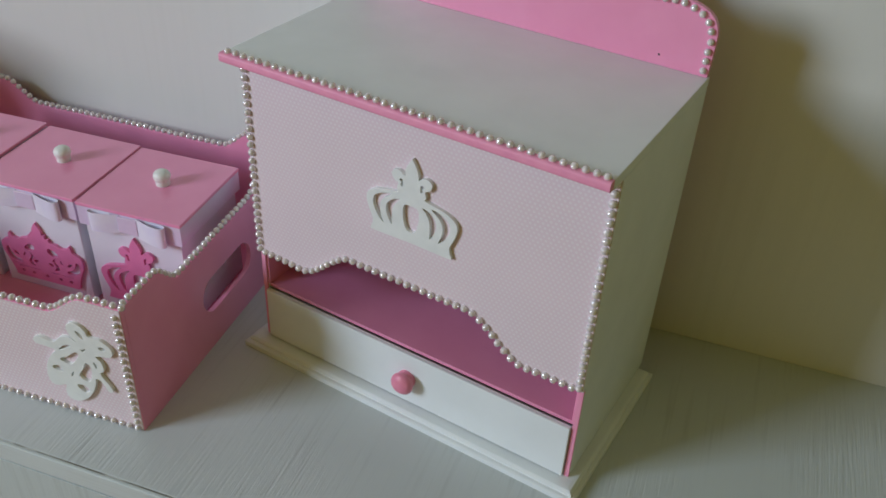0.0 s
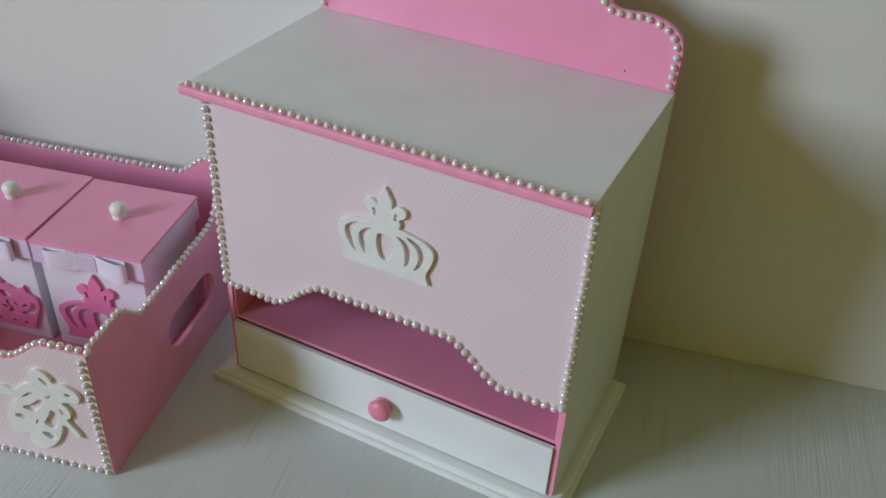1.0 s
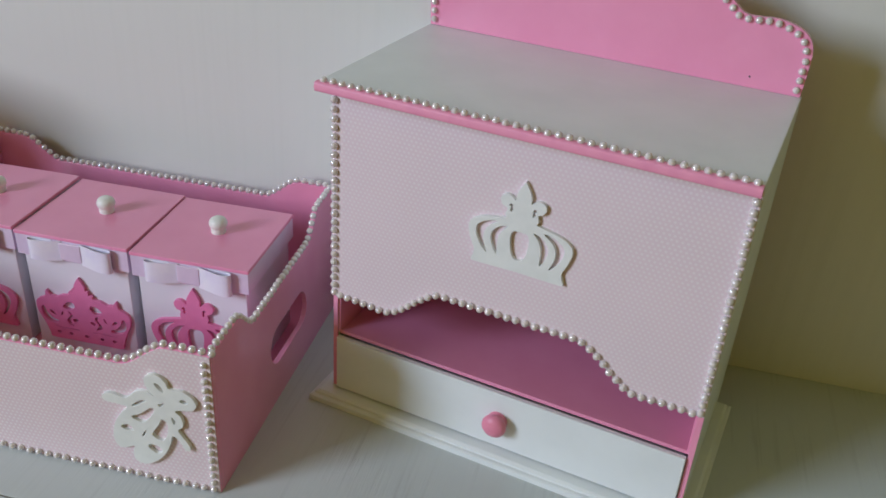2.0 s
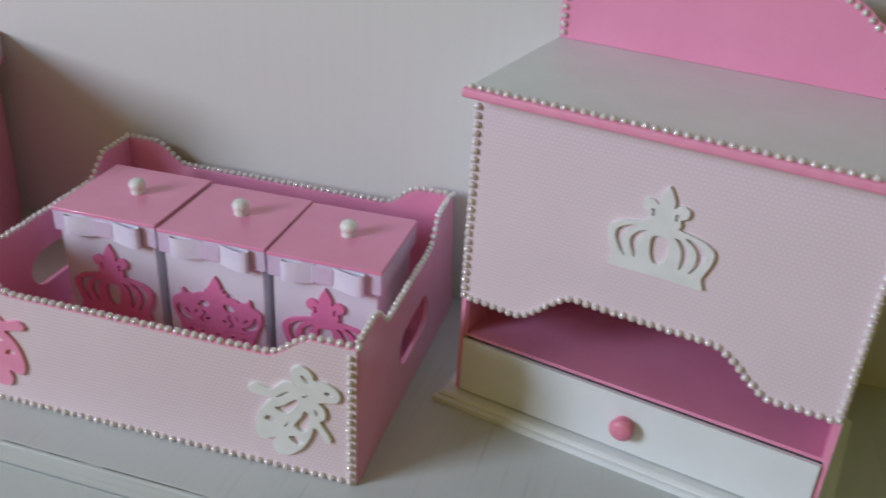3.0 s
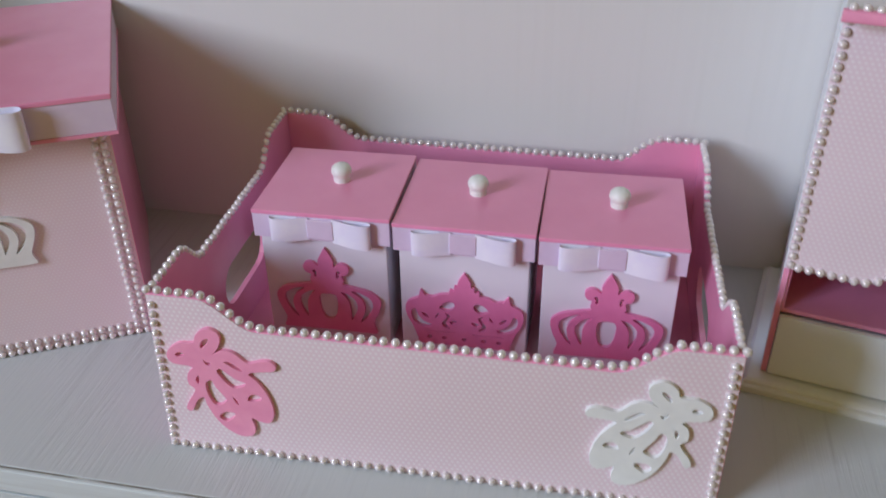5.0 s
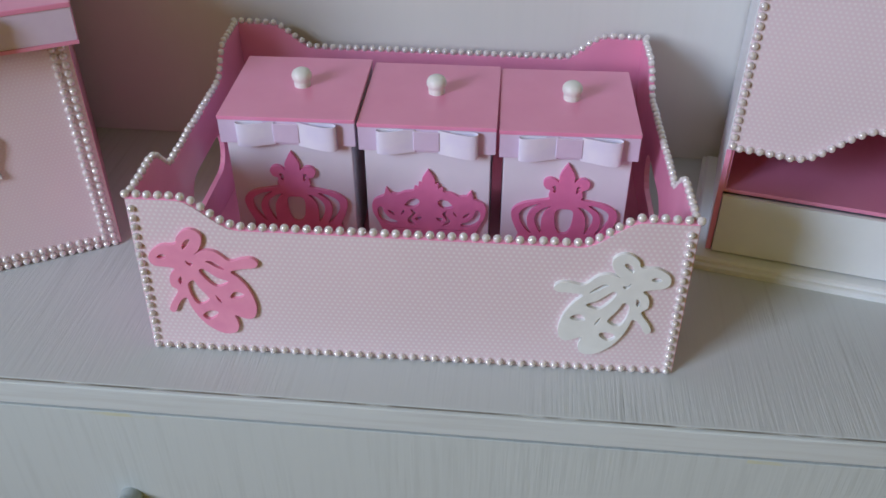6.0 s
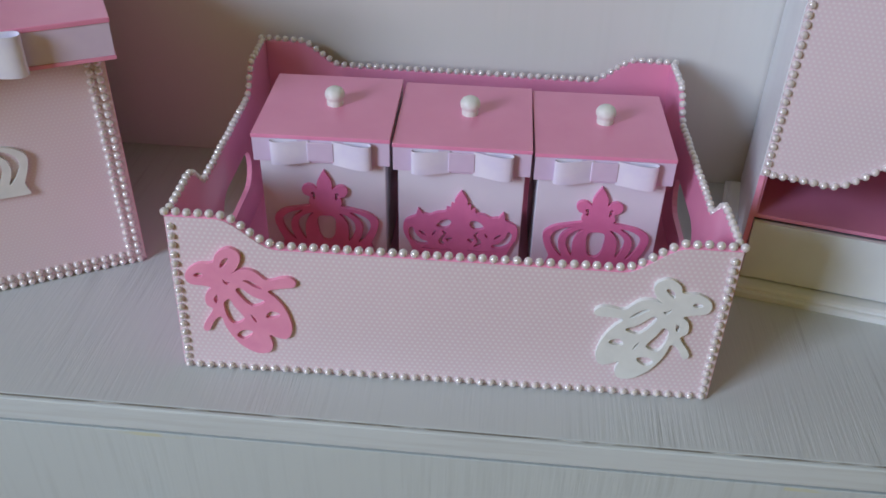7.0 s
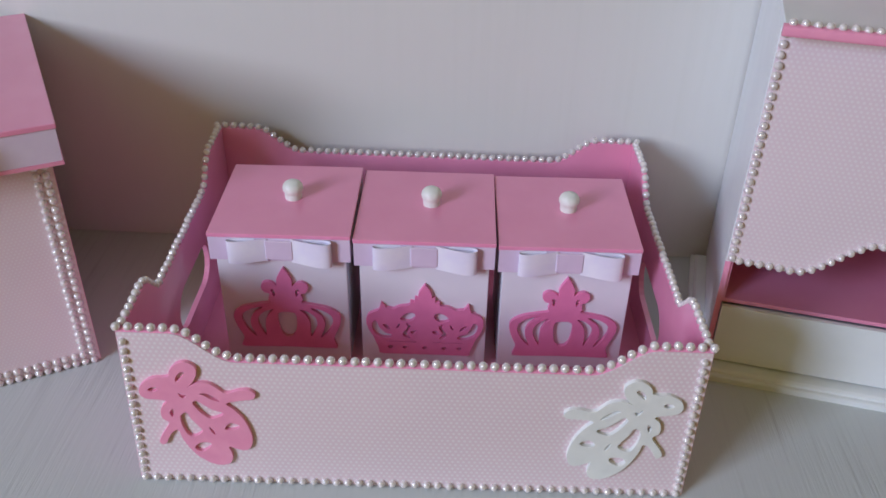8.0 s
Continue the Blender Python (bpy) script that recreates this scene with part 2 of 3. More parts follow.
def tiara(size=1.0):
    half = spline([(0, 0), (20, 0), (31.6, 0.2), (33, 4.5), (36.6, 15), (40.4, 23), (41.4, 30), (39.6, 35), (35, 37.8), (32.2, 39.4), (30.6, 45.4), (27.5, 41.4), (25, 41),
                   (22, 40.6), (17, 43), (10.8, 44.2), (10.2, 47.4), (7.2, 47.0), (7.0, 50.8), (4.8, 50.6), (4.4, 54.6), (1.8, 59.4), (0, 62)], 4, closed=False)
    half = [p for p in half if p[0] >= 0]
    holes = []
    for s in (1, -1):
        for pts in (((34.4, 29.4), (37.4, 27.5), (36.4, 19.4), (30.4, 14.7), (24.3, 14.6), (23.4, 17.2), (28.5, 19.4), (32.4, 24.2)),
                    ((30, 26.4), (27, 26), (24.5, 22.4), (27.6, 23.2)),
                    ((20.6, 23.2), (18, 27.8), (18.4, 24.4)),
                    ((17.4, 32.2), (13.4, 36.8), (7.9, 37.4), (6.7, 33.4), (10.7, 29.7), (15.8, 30.6)),
                    ((13.6, 28.2), (12, 24.6), (15.6, 19.4), (14.4, 15.6), (9.8, 14.6), (12.8, 19.2), (9.8, 25.2)),
                    ((10.2, 20.8), (6, 21.8), (5.6, 20), (8.8, 18.2))):
            holes.append(spline([(s * x, y) for x, y in pts], 3))
        for cx in (14, 24.7):
            holes.append([(s * cx + 1.9 * math.cos(a), 6 + 1.5 * math.sin(a)) for a in (i * math.pi / 4 for i in range(8))])
        holes.append([(s * 6, 10.8), (s * 28, 11.0), (s * 28, 11.6), (s * 6, 11.4)])
    holes.append([(1.9 * math.cos(a), 6 + 1.5 * math.sin(a)) for a in (i * math.pi / 4 for i in range(8))])
    k = size / 1000
    scaled = lambda pts: [(x * k, y * k) for x, y in pts]
    return scaled(mirrored(half)), [scaled(h) for h in holes]


def ballet_shoes(side=1, tall=1.0, slant=0.0):
    """A pair of ballet slippers with a ribbon bow, 69 mm wide and 85 mm high; side mirrors it, tall and slant set how it was cut."""
    bow = [(-34.4, 59.9), (-32.3, 66.2), (-25.5, 71.7), (-18.8, 72.5), (-15.2, 74.1), (-14.2, 78.3), (-9.7, 83.6), (-4.2, 85.3), (0.8, 82.2), (1.4, 76.4), (-1.8, 69.1), (-5.0, 65.8)]
    tail = [(-1.1, 68.1), (3.0, 69.5), (8.3, 68.7), (12.2, 65.5), (15.5, 62.3), (19.0, 62.0), (25.2, 64.4), (31.2, 64.7), (34.4, 61.1), (32.2, 57.4), (25.2, 56.0), (16.5, 53.4)]
    far_shoe = [(20.3, 48.8), (25.2, 41.7), (28.4, 32.8), (29.6, 24.0), (28.0, 16.8), (24.2, 13.9), (18.7, 15.0), (14.6, 16.5)]
    near_shoe = [(15.8, 11.1), (15.8, 5.5), (12.8, 1.1), (6.5, 0.0), (0.4, 2.6), (-5.5, 7.7), (-10.4, 15.4), (-13.6, 23.7), (-14.8, 29.4)]
    ribbon = [(-18.1, 28.1), (-21.0, 23.6), (-23.4, 18.1), (-26.1, 16.6), (-27.7, 19.1), (-25.7, 24.5), (-22.0, 30.7), (-19.8, 36.0), (-23.2, 38.9), (-23.7, 44.2), (-22.1, 49.4), (-18.9, 53.4), (-23.6, 54.6), (-31.4, 55.3)]
    loops = [[(-28.9, 62.2), (-26.5, 64.4), (-23.7, 64.5), (-23.1, 62.4), (-26.4, 60.9)], [(-11.6, 70.9), (-10.2, 74.7), (-7.4, 77.4), (-5.7, 77.0), (-7.1, 73.9), (-10.7, 69.8)],
             [(-11.1, 60.7), (-9.0, 58.8), (-6.6, 59.0), (-8.2, 56.4), (-10.3, 57.8)], [(-18.2, 44.1), (-16.0, 47.6), (-15.9, 44.3), (-17.0, 40.6)]]
    openings = [[(1.4, 60.6), (5.3, 61.0), (9.6, 58.2), (12.9, 54.6), (8.2, 56.0), (4.3, 58.9)], [(-3.6, 52.2), (-1.6, 54.7), (1.2, 53.0), (7.4, 47.9), (13.3, 45.7), (13.4, 43.8), (10.5, 41.8), (5.7, 40.3), (0.7, 44.8)],
                [(-12.4, 40.2), (-10.4, 43.8), (-7.9, 44.4), (-5.8, 39.2), (-0.5, 30.9), (-1.0, 28.1), (-5.2, 24.8), (-8.8, 25.4), (-11.6, 32.0)],
                [(13.6, 32.2), (16.4, 36.5), (20.5, 36.4), (22.8, 34.5), (20.7, 32.1), (15.7, 30.8)], [(-6.6, 14.8), (-2.4, 19.2), (3.3, 19.4), (3.4, 16.4), (0.4, 13.3), (-2.8, 11.5)],
                [(4.2, 33.1), (6.6, 29.8), (7.3, 26.6), (5.3, 29.0)]]
    turn = lambda pts: [(x * side / 1000, (z * tall + slant * x * side) / 1000) for x, z in pts]
    return turn(spline(bow + tail + far_shoe + near_shoe + ribbon, 3)), [turn(spline(h, 3)) for h in loops + openings]


def ornament(name, shape, x, y, z, thick, mat, parent, label):
    outline, holes = shape
    ob = part(name, prism(outline, -thick, 0, "xz", holes), mat, parent, label, bevel=0.0004)
    ob.location = (x, y, z)
    return ob


def knob(mat, parent, x, y, z, r=0.0072, h=0.0134, turn=(0, 0, 0), label=""):
    prof = [(r * 0.82, 0), (r * 0.84, h * 0.1), (r * 0.84, h * 0.22), (r * 0.80, h * 0.30), (r * 0.90, h * 0.38), (r * 0.99, h * 0.48), (r * 1.02, h * 0.60), (r * 0.97, h * 0.73), (r * 0.82, h * 0.86), (r * 0.55, h * 0.96), (r * 0.18, h)]
    ob = part("knob", lathe(prof), mat, parent, label, smooth=True)
    ob.location, ob.rotation_euler = (x, y, z), turn
    return ob


def bow_loop(x0, x1, depth, z0, z1, sag=0.0, slant=0.0, thick=0.0005):
    """One loop of a flat ribbon bow, a band that bulges away from the box and turns back behind itself."""
    bm = bmesh.new()
    path = [(0.0, 0.16), (0.15, 0.36), (0.35, 0.62), (0.58, 0.88), (0.78, 1.0), (0.92, 0.93), (0.995, 0.68), (0.975, 0.36), (0.86, 0.16), (0.6, 0.08), (0.3, 0.06)]
    path = spline(path, 4, closed=False)
    rows = []
    for px, py in path:
        x = x0 + (x1 - x0) * px
        y = -depth * py
        dz = -sag * px * max(0, py - 0.2)
        rows.append([(x, y, z0 + dz - slant * px), (x, y, z1 + dz * 0.4), (x, y + thick, z1 + dz * 0.4), (x, y + thick, z0 + dz - slant * px)])
    vs = [[bm.verts.new(c) for c in r] for r in rows]
    for a, b in zip(vs, vs[1:]):
        for i in range(4):
            bm.faces.new((a[i - 1], a[i], b[i], b[i - 1]))
    bm.faces.new(vs[0])
    bm.faces.new(vs[-1])
    return bm


# ---- the room: unseen shell, added to close the place and bounce warm light ----
FLOOR_Z, TOP_Z = -0.82, 1.78
tagged(part("floor", box(-1.7, 1.8, -2.6, 0.5, FLOOR_Z - 0.1, FLOOR_Z), ROOM_FLOOR), "unseen room floor, brown to warm the bounce light", "floor", kind="structure")
tagged(part("ceiling", box(-1.7, 1.8, -2.6, 0.5, TOP_Z, TOP_Z + 0.1), CEILING), "unseen ceiling, ochre to warm the bounce light", "ceiling", kind="structure")
tagged(part("wall_north", box(-1.7, 1.8, 0.40, 0.5, FLOOR_Z, TOP_Z), ROOM_WALL), "unseen wall behind the dresser, ochre for warm bounce light", "wall", kind="structure")
tagged(part("wall_south", box(-1.7, 1.8, -2.6, -2.5, FLOOR_Z, TOP_Z), BROWN_WALL), "unseen room wall, warm brown to redden the bounce light", "wall", kind="structure")
tagged(part("wall_east", box(1.7, 1.8, -2.5, 0.4, FLOOR_Z, TOP_Z), EAST_BOUNCE), "unseen room wall, yellow ochre to tint the shaded sides", "wall", kind="structure")
bm = bmesh.new()
wy, wz = WINDOW[1], WINDOW[2]
for y0, y1, z0, z1 in ((-2.5, wy - 0.5, FLOOR_Z, TOP_Z), (wy + 0.5, 0.4, FLOOR_Z, TOP_Z), (wy - 0.5, wy + 0.5, FLOOR_Z, wz - 0.48), (wy - 0.5, wy + 0.5, wz + 0.48, TOP_Z)):
    box(-1.7, -1.5, y0, y1, z0, z1, bm)
tagged(part("wall_west", bm, ROOM_WALL), "unseen wall with a window opening, ochre for warm bounce light", "wall", kind="structure")

# ---- the white dresser with its upright back ----
WALL_TURN = -1.03
EDGE_Y = -0.043
dresser = thing("dresser", pose(0, -0.0045, 0, 0, 0, -0.65), "white brush-painted wooden dresser with a knobbed drawer", "dresser")
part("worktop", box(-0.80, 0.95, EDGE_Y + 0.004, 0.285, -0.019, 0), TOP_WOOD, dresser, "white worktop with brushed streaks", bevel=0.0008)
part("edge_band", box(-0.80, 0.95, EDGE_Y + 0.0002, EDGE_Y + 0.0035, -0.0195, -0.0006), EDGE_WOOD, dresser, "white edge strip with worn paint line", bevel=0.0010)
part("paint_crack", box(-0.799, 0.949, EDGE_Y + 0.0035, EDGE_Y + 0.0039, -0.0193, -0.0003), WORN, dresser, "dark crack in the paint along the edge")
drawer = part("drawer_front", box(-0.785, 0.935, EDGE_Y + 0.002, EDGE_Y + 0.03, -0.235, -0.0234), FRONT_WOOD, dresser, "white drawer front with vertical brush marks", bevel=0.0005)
# dark filler that paints the shade under the edge band
part("gap", box(-0.799, 0.949, EDGE_Y + 0.0045, EDGE_Y + 0.0290, -0.0233, -0.0197), DARK, dresser, "dark strip painted as the shade in the gap above the drawer")
for x0, x1 in ((-0.352, -0.292), (-0.212, -0.168), (0.085, 0.120)):
    part("stain", box(x0, x1, EDGE_Y + 0.00187, EDGE_Y + 0.00196, -0.0268, -0.0238), STAIN, drawer, "yellowed varnish run")
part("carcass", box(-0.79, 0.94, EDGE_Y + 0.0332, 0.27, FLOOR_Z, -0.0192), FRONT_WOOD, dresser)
knob(KNOB_GREY, drawer, -0.325, EDGE_Y + 0.002, -0.109, 0.010, 0.022, (radians(90), 0, 0), "grey round drawer knob")
for z1, z0 in ((-0.239, -0.47), (-0.474, -0.70)):
    part("drawer_front", box(-0.785, 0.935, EDGE_Y + 0.002, EDGE_Y + 0.03, z0, z1), FRONT_WOOD, dresser, bevel=0.0015)
part("plinth", box(-0.78, 0.93, EDGE_Y + 0.03, 0.29, FLOOR_Z, -0.72), FRONT_WOOD, dresser)
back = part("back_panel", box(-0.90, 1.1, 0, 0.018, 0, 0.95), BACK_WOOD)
back.matrix_world = pose(0, 0.2727, 0.0003, 0, 0, WALL_TURN)
tagged(back, "tall white brush-painted wooden back panel with vertical grain", "back panel", kind="structure")
# unseen upright added at the left to cast shade on the back panel
side = part("shade_panel", box(-0.018, 0, EDGE_Y, 0.275, 0, 0.95), BACK_WOOD)
side.location = (-0.74, 0, 0.0003)
tagged(side, "unseen white upright panel added to shade the left of the back", "side panel", kind="structure")

# ---- the changing cabinet with the drawer ----
cab = thing("cabinet", pose(0.0777, 0.1260, 0, 0, 0, -12.88), "white and pink cabinet with crown, pearl trim and a small drawer", "cabinet")
CW, CD, T, CH = 0.2805, 0.1455, 0.004, 0.2617


def ledge(x0, x1, y0, y1, z0, z1, r, bm=None):
    """A plinth board with a rounded upper edge and a small step."""
    bm = bm or bmesh.new()
    rings = []
    h = z1 - z0
    for off, z in ((0, z0), (0, z0 + h * 0.46), (r * 0.12, z0 + h * 0.54), (r * 0.42, z0 + h * 0.58), (r * 0.46, z0 + h * 0.80), (r * 0.70, z0 + h * 0.97), (r, z1)):
        rings.append([bm.verts.new(c) for c in ((x0 + off, y0 + off, z), (x1 - off, y0 + off, z), (x1 - off, y1 - off, z), (x0 + off, y1 - off, z))])
    for a, b in zip(rings, rings[1:]):
        for i in range(4):
            bm.faces.new((a[i - 1], a[i], b[i], b[i - 1]))
    bm.faces.new(rings[0])
    bm.faces.new(rings[-1])
    return bm


part("plinth", ledge(-0.0125, CW + 0.0115, -0.0145, CD - 0.0014, 0, 0.0088, 0.0075), WHITE, cab, "white stepped plinth")
part("side", box(0, T, 0.0031, CD, 0.009, CH - 0.0003), WHITE, cab, bevel=0.0005)
part("side", box(CW - T, CW, 0.0031, CD, 0.009, CH - 0.0003), WHITE, cab, bevel=0.0005)
for x in (0.0002, CW - T + 0.0002):
    part("side_edge", box(x, x + T - 0.0004, 0.0012, 0.0030, 0.0092, 0.0966), PINK_EDGE, cab, "pink painted front edge")
part("back", box(T, CW - T, CD - T, CD, 0.009, CH - 0.0003), PINK, cab)
part("shelf", box(T, CW - T, 0.004, CD - T, 0.0588, 0.0618), PINK, cab, "pink shelf under the arched opening")
part("inner_side", box(T, T + 0.0015, 0.003, CD - T, 0.0619, CH - 0.0005), PINK, cab)
part("inner_side", box(CW - T - 0.0015, CW - T, 0.003, CD - T, 0.0619, CH - 0.0005), PINK, cab)
drawer_c = part("drawer", box(T + 0.0004, CW - T - 0.0004, -0.0014, 0.0028, 0.0100, 0.0582), WHITE, cab, "white drawer front", bevel=0.0006)
part("drawer_body", box(T + 0.002, CW - T - 0.002, 0.0029, CD - 0.01, 0.0105, 0.050), WHITE, drawer_c)
knob(PINK_KNOB, drawer_c, CW / 2 + 0.002, -0.0014, 0.0345, 0.0092, 0.0125, (radians(90), 0, 0), "round pink knob")


def arch(x, w, flat, run, base, rise):
    d = min(x, w - x)
    return base + rise * smooth_step((d - flat) / run) - 0.0012 * max(0, 1 - abs(d - flat + 0.004) / 0.02)


steps = 70
wave = [(CW * i / steps, arch(CW * i / steps, CW, 0.046, 0.045, 0.0958, 0.0272)) for i in range(steps + 1)]
part("front_panel", prism(wave + [(CW, CH - 0.0003), (0, CH - 0.0003)], -0.0010, 0.0029), WHITE, cab, "white board with an arched lower edge")
part("panel_paper", prism([(min(max(x, 0.0006), CW - 0.0006), z + 0.0008) for x, z in wave] + [(CW - 0.0006, CH - 0.0005), (0.0006, CH - 0.0005)], -0.0016, -0.0012), SOFT_PAPER, cab, "pale pink paper with tiny white dots")
# lid: white board with a rounded pink nosing
part("lid", box(0.0, CW, -0.0155, CD + 0.0005, CH, CH + 0.007), WHITE, cab, "white lid board", bevel=0.0005)
nose = spline([(-0.0158, CH + 0.0004), (-0.0194, CH + 0.0004), (-0.0207, CH + 0.0014), (-0.0210, CH + 0.0037), (-0.0207, CH + 0.006), (-0.0194, CH + 0.007)], 4, closed=False) + [(-0.0158, CH + 0.007)]
part("nosing", prism(nose, -0.0010, CW - 0.0005, "yz"), PINK_EDGE, cab, "rounded pink lid nosing", bevel=0.0012)
half_w = CW / 2
crest = spline([(0.0012, CH + 0.0072), (0.0004, CH + 0.0222), (0.0010, CH + 0.0402), (0.0085, CH + 0.0507), (0.024, CH + 0.0557), (0.040, CH + 0.0552), (0.0495, CH + 0.0567), (0.062, CH + 0.0667), (0.080, CH + 0.0752), (0.106, CH + 0.0784), (half_w, CH + 0.0790)], 5, closed=False)
crest = crest + [(CW - x, z) for x, z in reversed(crest[:-1])]
part("crest", prism(crest, CD - 0.0035, CD + 0.0005), PINK, cab, "scalloped pink upright back board", bevel=0.0005)
nail = part("nail_head", lathe([(0.0007, 0), (0.0006, 0.0004), (0.0002, 0.0005)], 10), DARK, cab, "tiny dark nail head")
nail.location, nail.rotation_euler = (CW - 0.036, CD - 0.0036, CH + 0.0148), (radians(90), 0, 0)
ornament("crown_ornament", royal_crown(0.93), CW / 2 + 0.0030, -0.0016, 0.1632, 0.003, WHITE_MDF, cab, "white cut-out crown")
lift = 0.0016
pearls([(0.0030, -lift - 0.0012, z) for _, z in even([(0, 0.1000), (0, CH - 0.0033)], 0.0067)], cab)
pearls([(CW - 0.0030, -lift - 0.0012, z) for _, z in even([(0, 0.1000), (0, CH - 0.0033)], 0.0067)], cab)
pearls([(x, -lift - 0.0012, z + 0.0024) for x, z in even([(x, z) for x, z in wave if 0.007 < x < CW - 0.007], 0.0067)], cab)
pearls([(x, -0.0168, CH + 0.0078) for x, _ in even([(0.004, 0), (CW - 0.004, 0)], 0.0067)], cab, SMALL_PEARL_MESH)
inner = [(half_w + (x - half_w) * 0.974, CH + 0.0072 + (z - CH - 0.0072) * 0.948 + 0.0003) for x, z in crest if z > CH + 0.0092]
pearls([(x, CD - 0.0047, z) for x, z in even(inner, 0.0067)], cab, SMALL_PEARL_MESH)

# ---- the open tray ----
TW, TD, TH, TB = 0.3395, 0.262, 0.1165, 0.004
tray = thing("tray", pose(-0.302, 0, 0), "pink open wooden tray with pearl rims and ballet slipper ornaments", "tray")


def rim(length, flat, run, dip, inset=0.0):
    out = []
    for i in range(91):
        s = length * i / 90
        d = min(s, length - s)
        out.append((s, TH - dip * smooth_step((d - flat) / run)))
    return [(min(max(s, inset), length - inset), z) for s, z in out]


def stadium(cx, cz, length, height, n=9):
    r, half = height / 2, length / 2 - height / 2
    return [(cx + half + r * math.cos(a), cz + r * math.sin(a)) for a in (math.pi * (i / n - 0.5) for i in range(n + 1))] + [(cx - half + r * math.cos(a), cz + r * math.sin(a)) for a in (math.pi * (i / n + 0.5) for i in range(n + 1))]


# the handmade tray is a little out of square: how far each corner leans in x and y
LEAN = {(0, 0, 0): (0.0006, -0.0018), (1, 0, 0): (0.0026, 0.0012), (0, 1, 0): (0, 0), (1, 1, 0): (0, 0),
        (0, 0, 1): (0.0036, 0.0020), (1, 0, 1): (0.0020, 0.0023), (0, 1, 1): (-0.0018, 0.0024), (1, 1, 1): (-0.0046, -0.0040)}


def lean(p):
    """A place in the tray, moved as its nearest corners lean."""
    u, v, w = p[0] / TW, p[1] / TD, p[2] / TH
    dx = dy = 0.0
    for (i, j, k), (ex, ey) in LEAN.items():
        f = (u if i else 1 - u) * (v if j else 1 - v) * (w if k else 1 - w)
        dx, dy = dx + f * ex, dy + f * ey
    return Vector((p[0] + dx, p[1] + dy, p[2]))


def leaned(bm):
    for vert in bm.verts:
        vert.co = lean(vert.co)
    return bm


front_rim, side_rim = rim(TW, 0.031, 0.036, 0.0195), rim(TD, 0.043, 0.030, 0.0205)
part("front_board", leaned(prism(front_rim + [(TW, 0), (0, 0)], 0, TB)), PINK, tray, "pink front board with a waved rim", bevel=0.0004)
part("front_paper", leaned(prism([(min(max(s, 0.0006), TW - 0.0006), z - 0.0005) for s, z in front_rim] + [(TW - 0.0006, 0.0008), (0.0006, 0.0008)], -0.0007, -0.0002)), PAPER, tray, "pale pink paper with tiny white dots")
part("back_board", leaned(prism(front_rim + [(TW, 0), (0, 0)], TD - TB, TD)), PINK, tray, "pink back board with a waved rim", bevel=0.0004)
grip = stadium(TD / 2 + 0.007, 0.0485, 0.080, 0.032)
inner_rim = [(min(max(s, TB + 0.0001), TD - TB - 0.0001), z) for s, z in side_rim]
for x in (0.0, TW - TB):
    part("side_board", leaned(prism(inner_rim + [(TD - TB - 0.0001, 0), (TB + 0.0001, 0)], x, x + TB, "yz", [grip])), PINK, tray, "pink side board with a hand hole", bevel=0.0004)
part("bottom", leaned(box(TB, TW - TB, TB, TD - TB, 0.0005, 0.0045)), PINK, tray)
up = 0.0016
pearls([lean(p) for p in [(s, TB / 2, z + up) for s, z in even(front_rim, 0.0068)]], tray)
pearls([lean(p) for p in [(s, TD - TB / 2, z + up) for s, z in even(front_rim, 0.0068)]], tray)
for x in (TB / 2, TW - TB / 2):
    pearls([lean(p) for p in [(x, s, z + up) for s, z in even(side_rim, 0.0068)[1:-1]]], tray)
    pearls([lean(p) for p in [(0.0034 if x < 0.1 else TW - 0.0048, -0.0016, z) for _, z in even([(0, 0.0095), (0, TH - 0.0065)], 0.0068)]], tray, SMALL_PEARL_MESH)
pearls([lean(p) for p in [(s, -0.0016, 0.0032) for s, _ in even([(0.0034, 0), (TW - 0.0048, 0)], 0.0070)]], tray, SMALL_PEARL_MESH)



def tray_ornament(shape, x, z, mat, label):
    """A cut-out glued on the front board, lying back as the board does."""
    bm = prism(shape[0], -0.0034, -0.0004, "xz", shape[1])
    for vert in bm.verts:
        vert.co.x, vert.co.z = vert.co.x + x, vert.co.z + z
        vert.co.y = vert.co.y + lean((vert.co.x, 0, vert.co.z)).y
    part("slipper_ornament", bm, mat, tray, label, bevel=0.0004)


tray_ornament(ballet_shoes(1, 0.95), 0.0460, 0.0170, PINK_EDGE, "pink cut-out ballet slippers")
tray_ornament(ballet_shoes(-1, 0.92, 0.13), 0.2958, 0.0166, WHITE_MDF, "white cut-out ballet slippers")


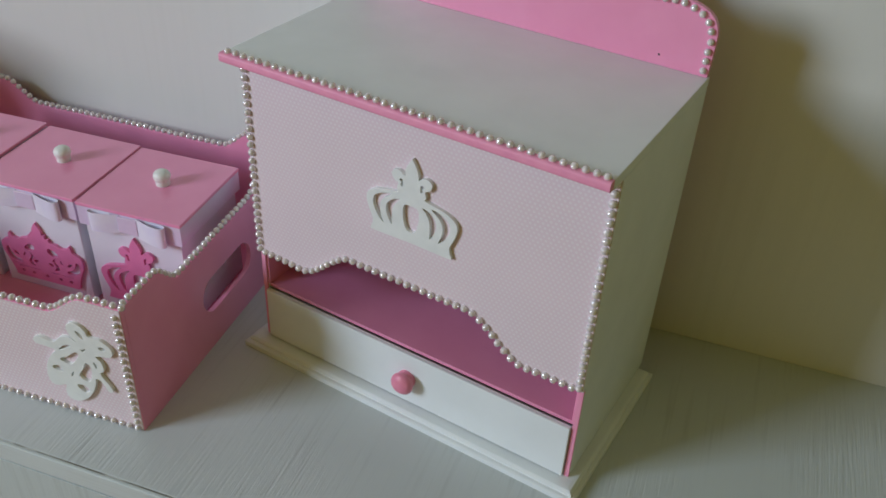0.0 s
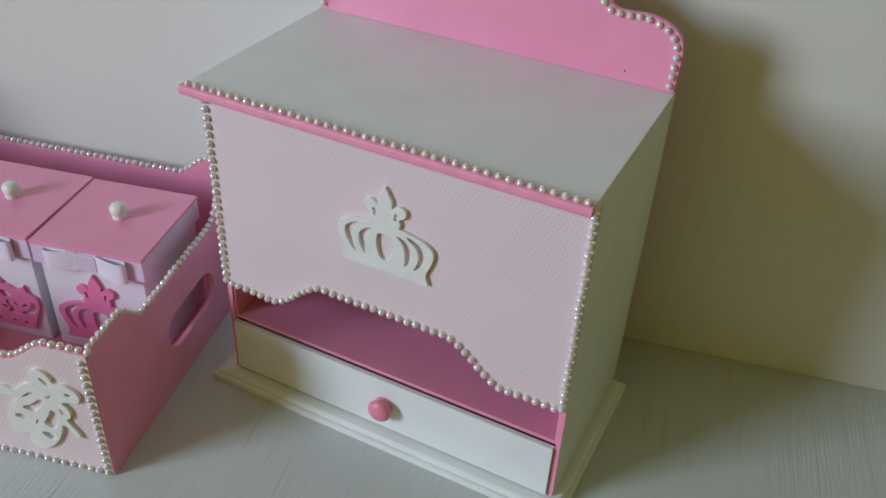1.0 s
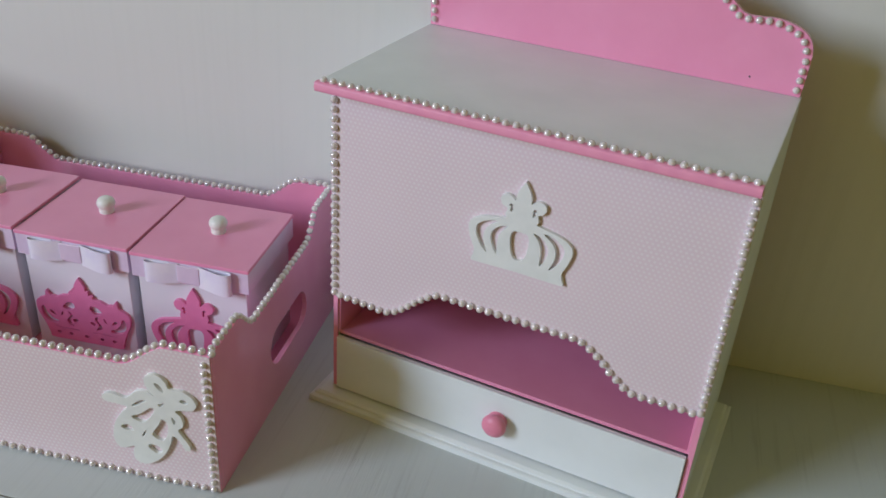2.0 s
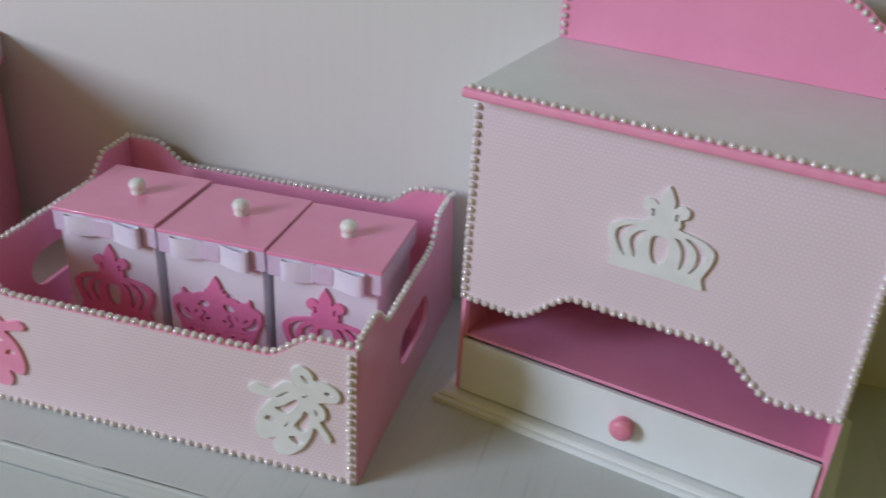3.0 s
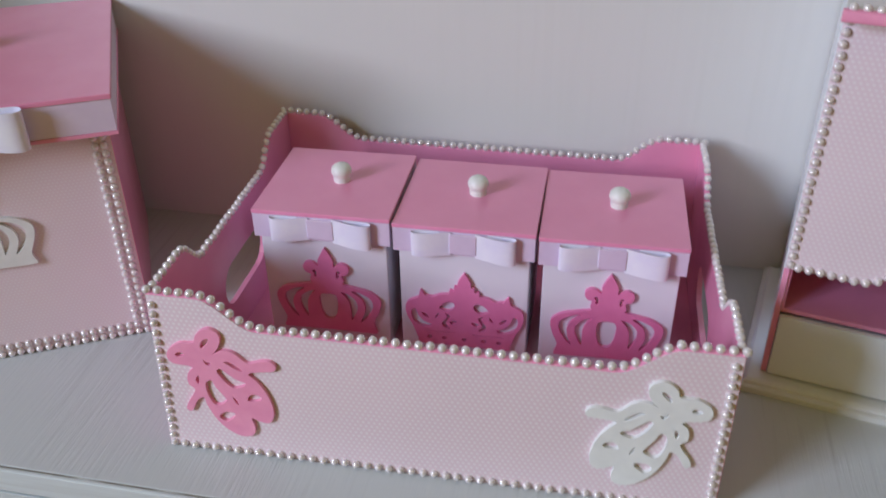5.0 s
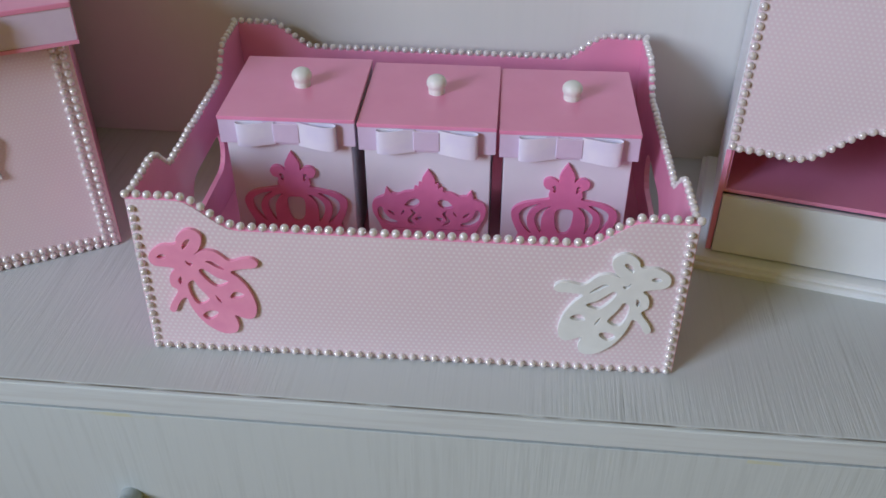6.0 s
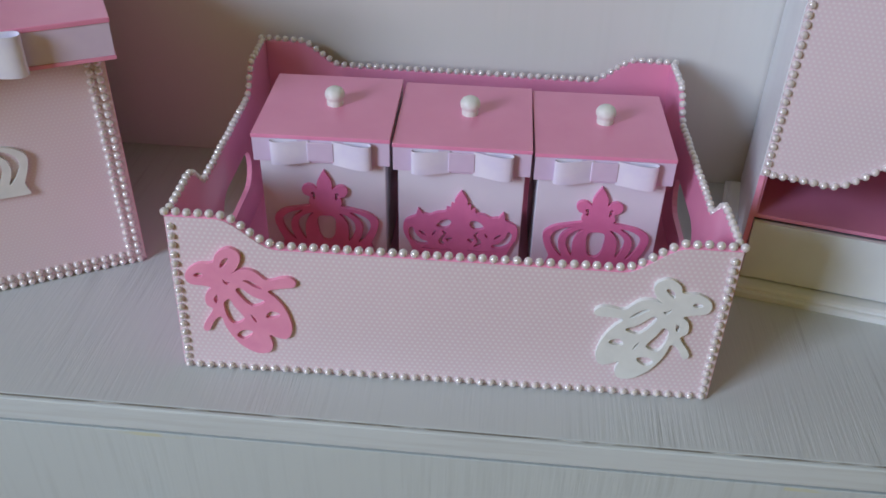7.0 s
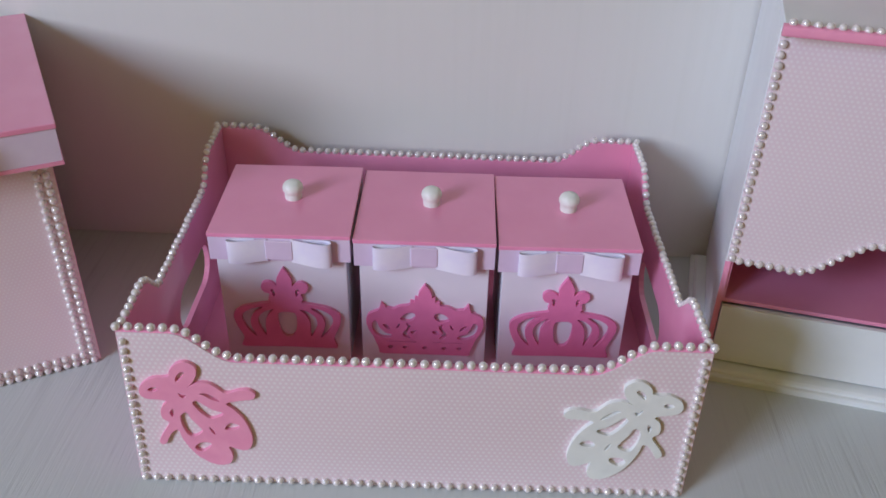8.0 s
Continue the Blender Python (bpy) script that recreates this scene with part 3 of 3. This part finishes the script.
# ---- the three lidded pots in the tray ----
def pot(m, crown, crown_z, drop, label):
    p = thing("pot", m, label, "pot", "pots in the tray")
    w = 0.0885
    body = part("body", box(-w / 2, w / 2, -w / 2, w / 2, 0, 0.094 - drop), POT_WHITE_BOUNCE, p, bevel=0.0006)
    lid = part("lid", box(-0.048, 0.048, -0.048, 0.048, 0.1085 - drop, 0.1115 - drop), PINK, p, "pink lid board", bevel=0.0005)
    part("lid_band", prism([(-0.0475, -0.0475), (0.0475, -0.0475), (0.0475, 0.0475), (-0.0475, 0.0475)], 0.0905 - drop, 0.1084 - drop, "xy", [[(-0.0455, -0.0455), (0.0455, -0.0455), (0.0455, 0.0455), (-0.0455, 0.0455)]]), SATIN_BAND, lid, "lilac satin ribbon band")
    knob(PORCELAIN, lid, 0.0028, 0.0015, 0.1115 - drop, label="white knob")
    bow = part("bow", box(-0.0090, 0.0090, -0.0496, -0.0476, 0.0925 - drop, 0.1072 - drop), SATIN_BAND, p, "lilac-white satin bow", bevel=0.0005)
    left = part("bow_loop", bow_loop(-0.008, -0.0345, 0.0056, 0.0910 - drop, 0.1084 - drop, 0.0006), SATIN, bow, smooth=True)
    right = part("bow_loop", bow_loop(0.008, 0.0355, 0.0066, 0.0902 - drop, 0.1084 - drop, 0.0012), SATIN, bow, smooth=True)
    left.location.y = right.location.y = -0.0476
    ornament("crown_ornament", crown, 0.0008, -w / 2, crown_z, 0.003, CROWN_PINK, p, "pink cut-out crown")
    return p


POT_Y, POT_Z = 0.1558, 0.0047
for i, (shape, low, text) in enumerate(((royal_crown(0.98), 0.0138, "royal crown"), (tiara(1.0), 0.0106, "tiara"), (royal_crown(0.98), 0.0124, "royal crown"))):
    pot(pose((-0.2266, -0.1288, -0.0318)[i], POT_Y + 0.0010 * i, POT_Z, 0, 0, (0.9, 0.3, 1.0)[i]), shape, low, (0.0008, 0.0030, 0.0044)[i], f"white lidded pot with pink lid, satin bow and {text}")

# ---- the lidded bin ----
bin_box = thing("lidded_bin", pose(-0.3502, 0.0940, 0, 0, 0, 27.8), "tall pink lidded bin with dotted front, crown and satin bow", "bin")
BW, BY = 0.204, 0.021
bx0, bx1 = -BW + 0.0105, -0.0074
part("body", box(bx0, bx1, BY, 0.198, 0, 0.176), PINK, bin_box, bevel=0.0006)
part("front_paper", box(bx0 + 0.0003, bx1 - 0.0003, BY - 0.0005, BY - 0.0001, 0.0008, 0.1755), FINE_PAPER, bin_box, "pale pink paper with tiny white dots")
lid = part("lid", box(-BW, 0, 0, 0.212, 0.1955, 0.1990), PINK, bin_box, "pink lid board", bevel=0.0006)
band = lambda o: [(-BW + o, o), (-o, o), (-o, 0.212 - o), (-BW + o, 0.212 - o)]
part("lid_band", prism(band(0.0008), 0.1738, 0.1954, "xy", [band(0.004)]), SATIN_BAND, lid, "lilac-pink satin ribbon band")
part("lid_rim", prism(band(0.0002), 0.1712, 0.1736, "xy", [band(0.004)]), PINK_EDGE, lid, "pink lower edge of the lid")
part("lid_liner", prism(band(0.0042), 0.1712, 0.1953, "xy", [band(0.008)]), PINK, lid)
knob(PORCELAIN, lid, -BW / 2 + 0.002, 0.113, 0.1990, 0.0115, 0.0165, label="white knob")
bow = part("bow", box(-BW / 2 - 0.012, -BW / 2 + 0.012, -0.0045, 0.0, 0.1745, 0.1980), SATIN, bin_box, "white satin bow", bevel=0.0015)
part("bow_loop", bow_loop(-BW / 2 + 0.011, -0.052, 0.010, 0.1735, 0.1985, 0.003), SATIN, bow, smooth=True)
part("bow_loop", bow_loop(-BW / 2 - 0.011, -BW + 0.052, 0.010, 0.1735, 0.1985, 0.003), SATIN, bow, smooth=True)
ornament("crown_ornament", royal_crown(1.0), -BW / 2 - 0.0055, BY - 0.0005, 0.0755, 0.003, WHITE_MDF, bin_box, "white cut-out crown")
for k, off in enumerate((0.0025, 0.0087)):
    for x in (bx0 + off, bx1 - 0.0024 - off):
        pearls([(x, BY - 0.0014, z) for _, z in even([(0, off), (0, 0.1690)], 0.0063)], bin_box)
    pearls([(x, BY - 0.0014, off) for x, _ in even([(bx0 + off + 0.006, 0), (bx1 - off - 0.0084, 0)], 0.0063)], bin_box)
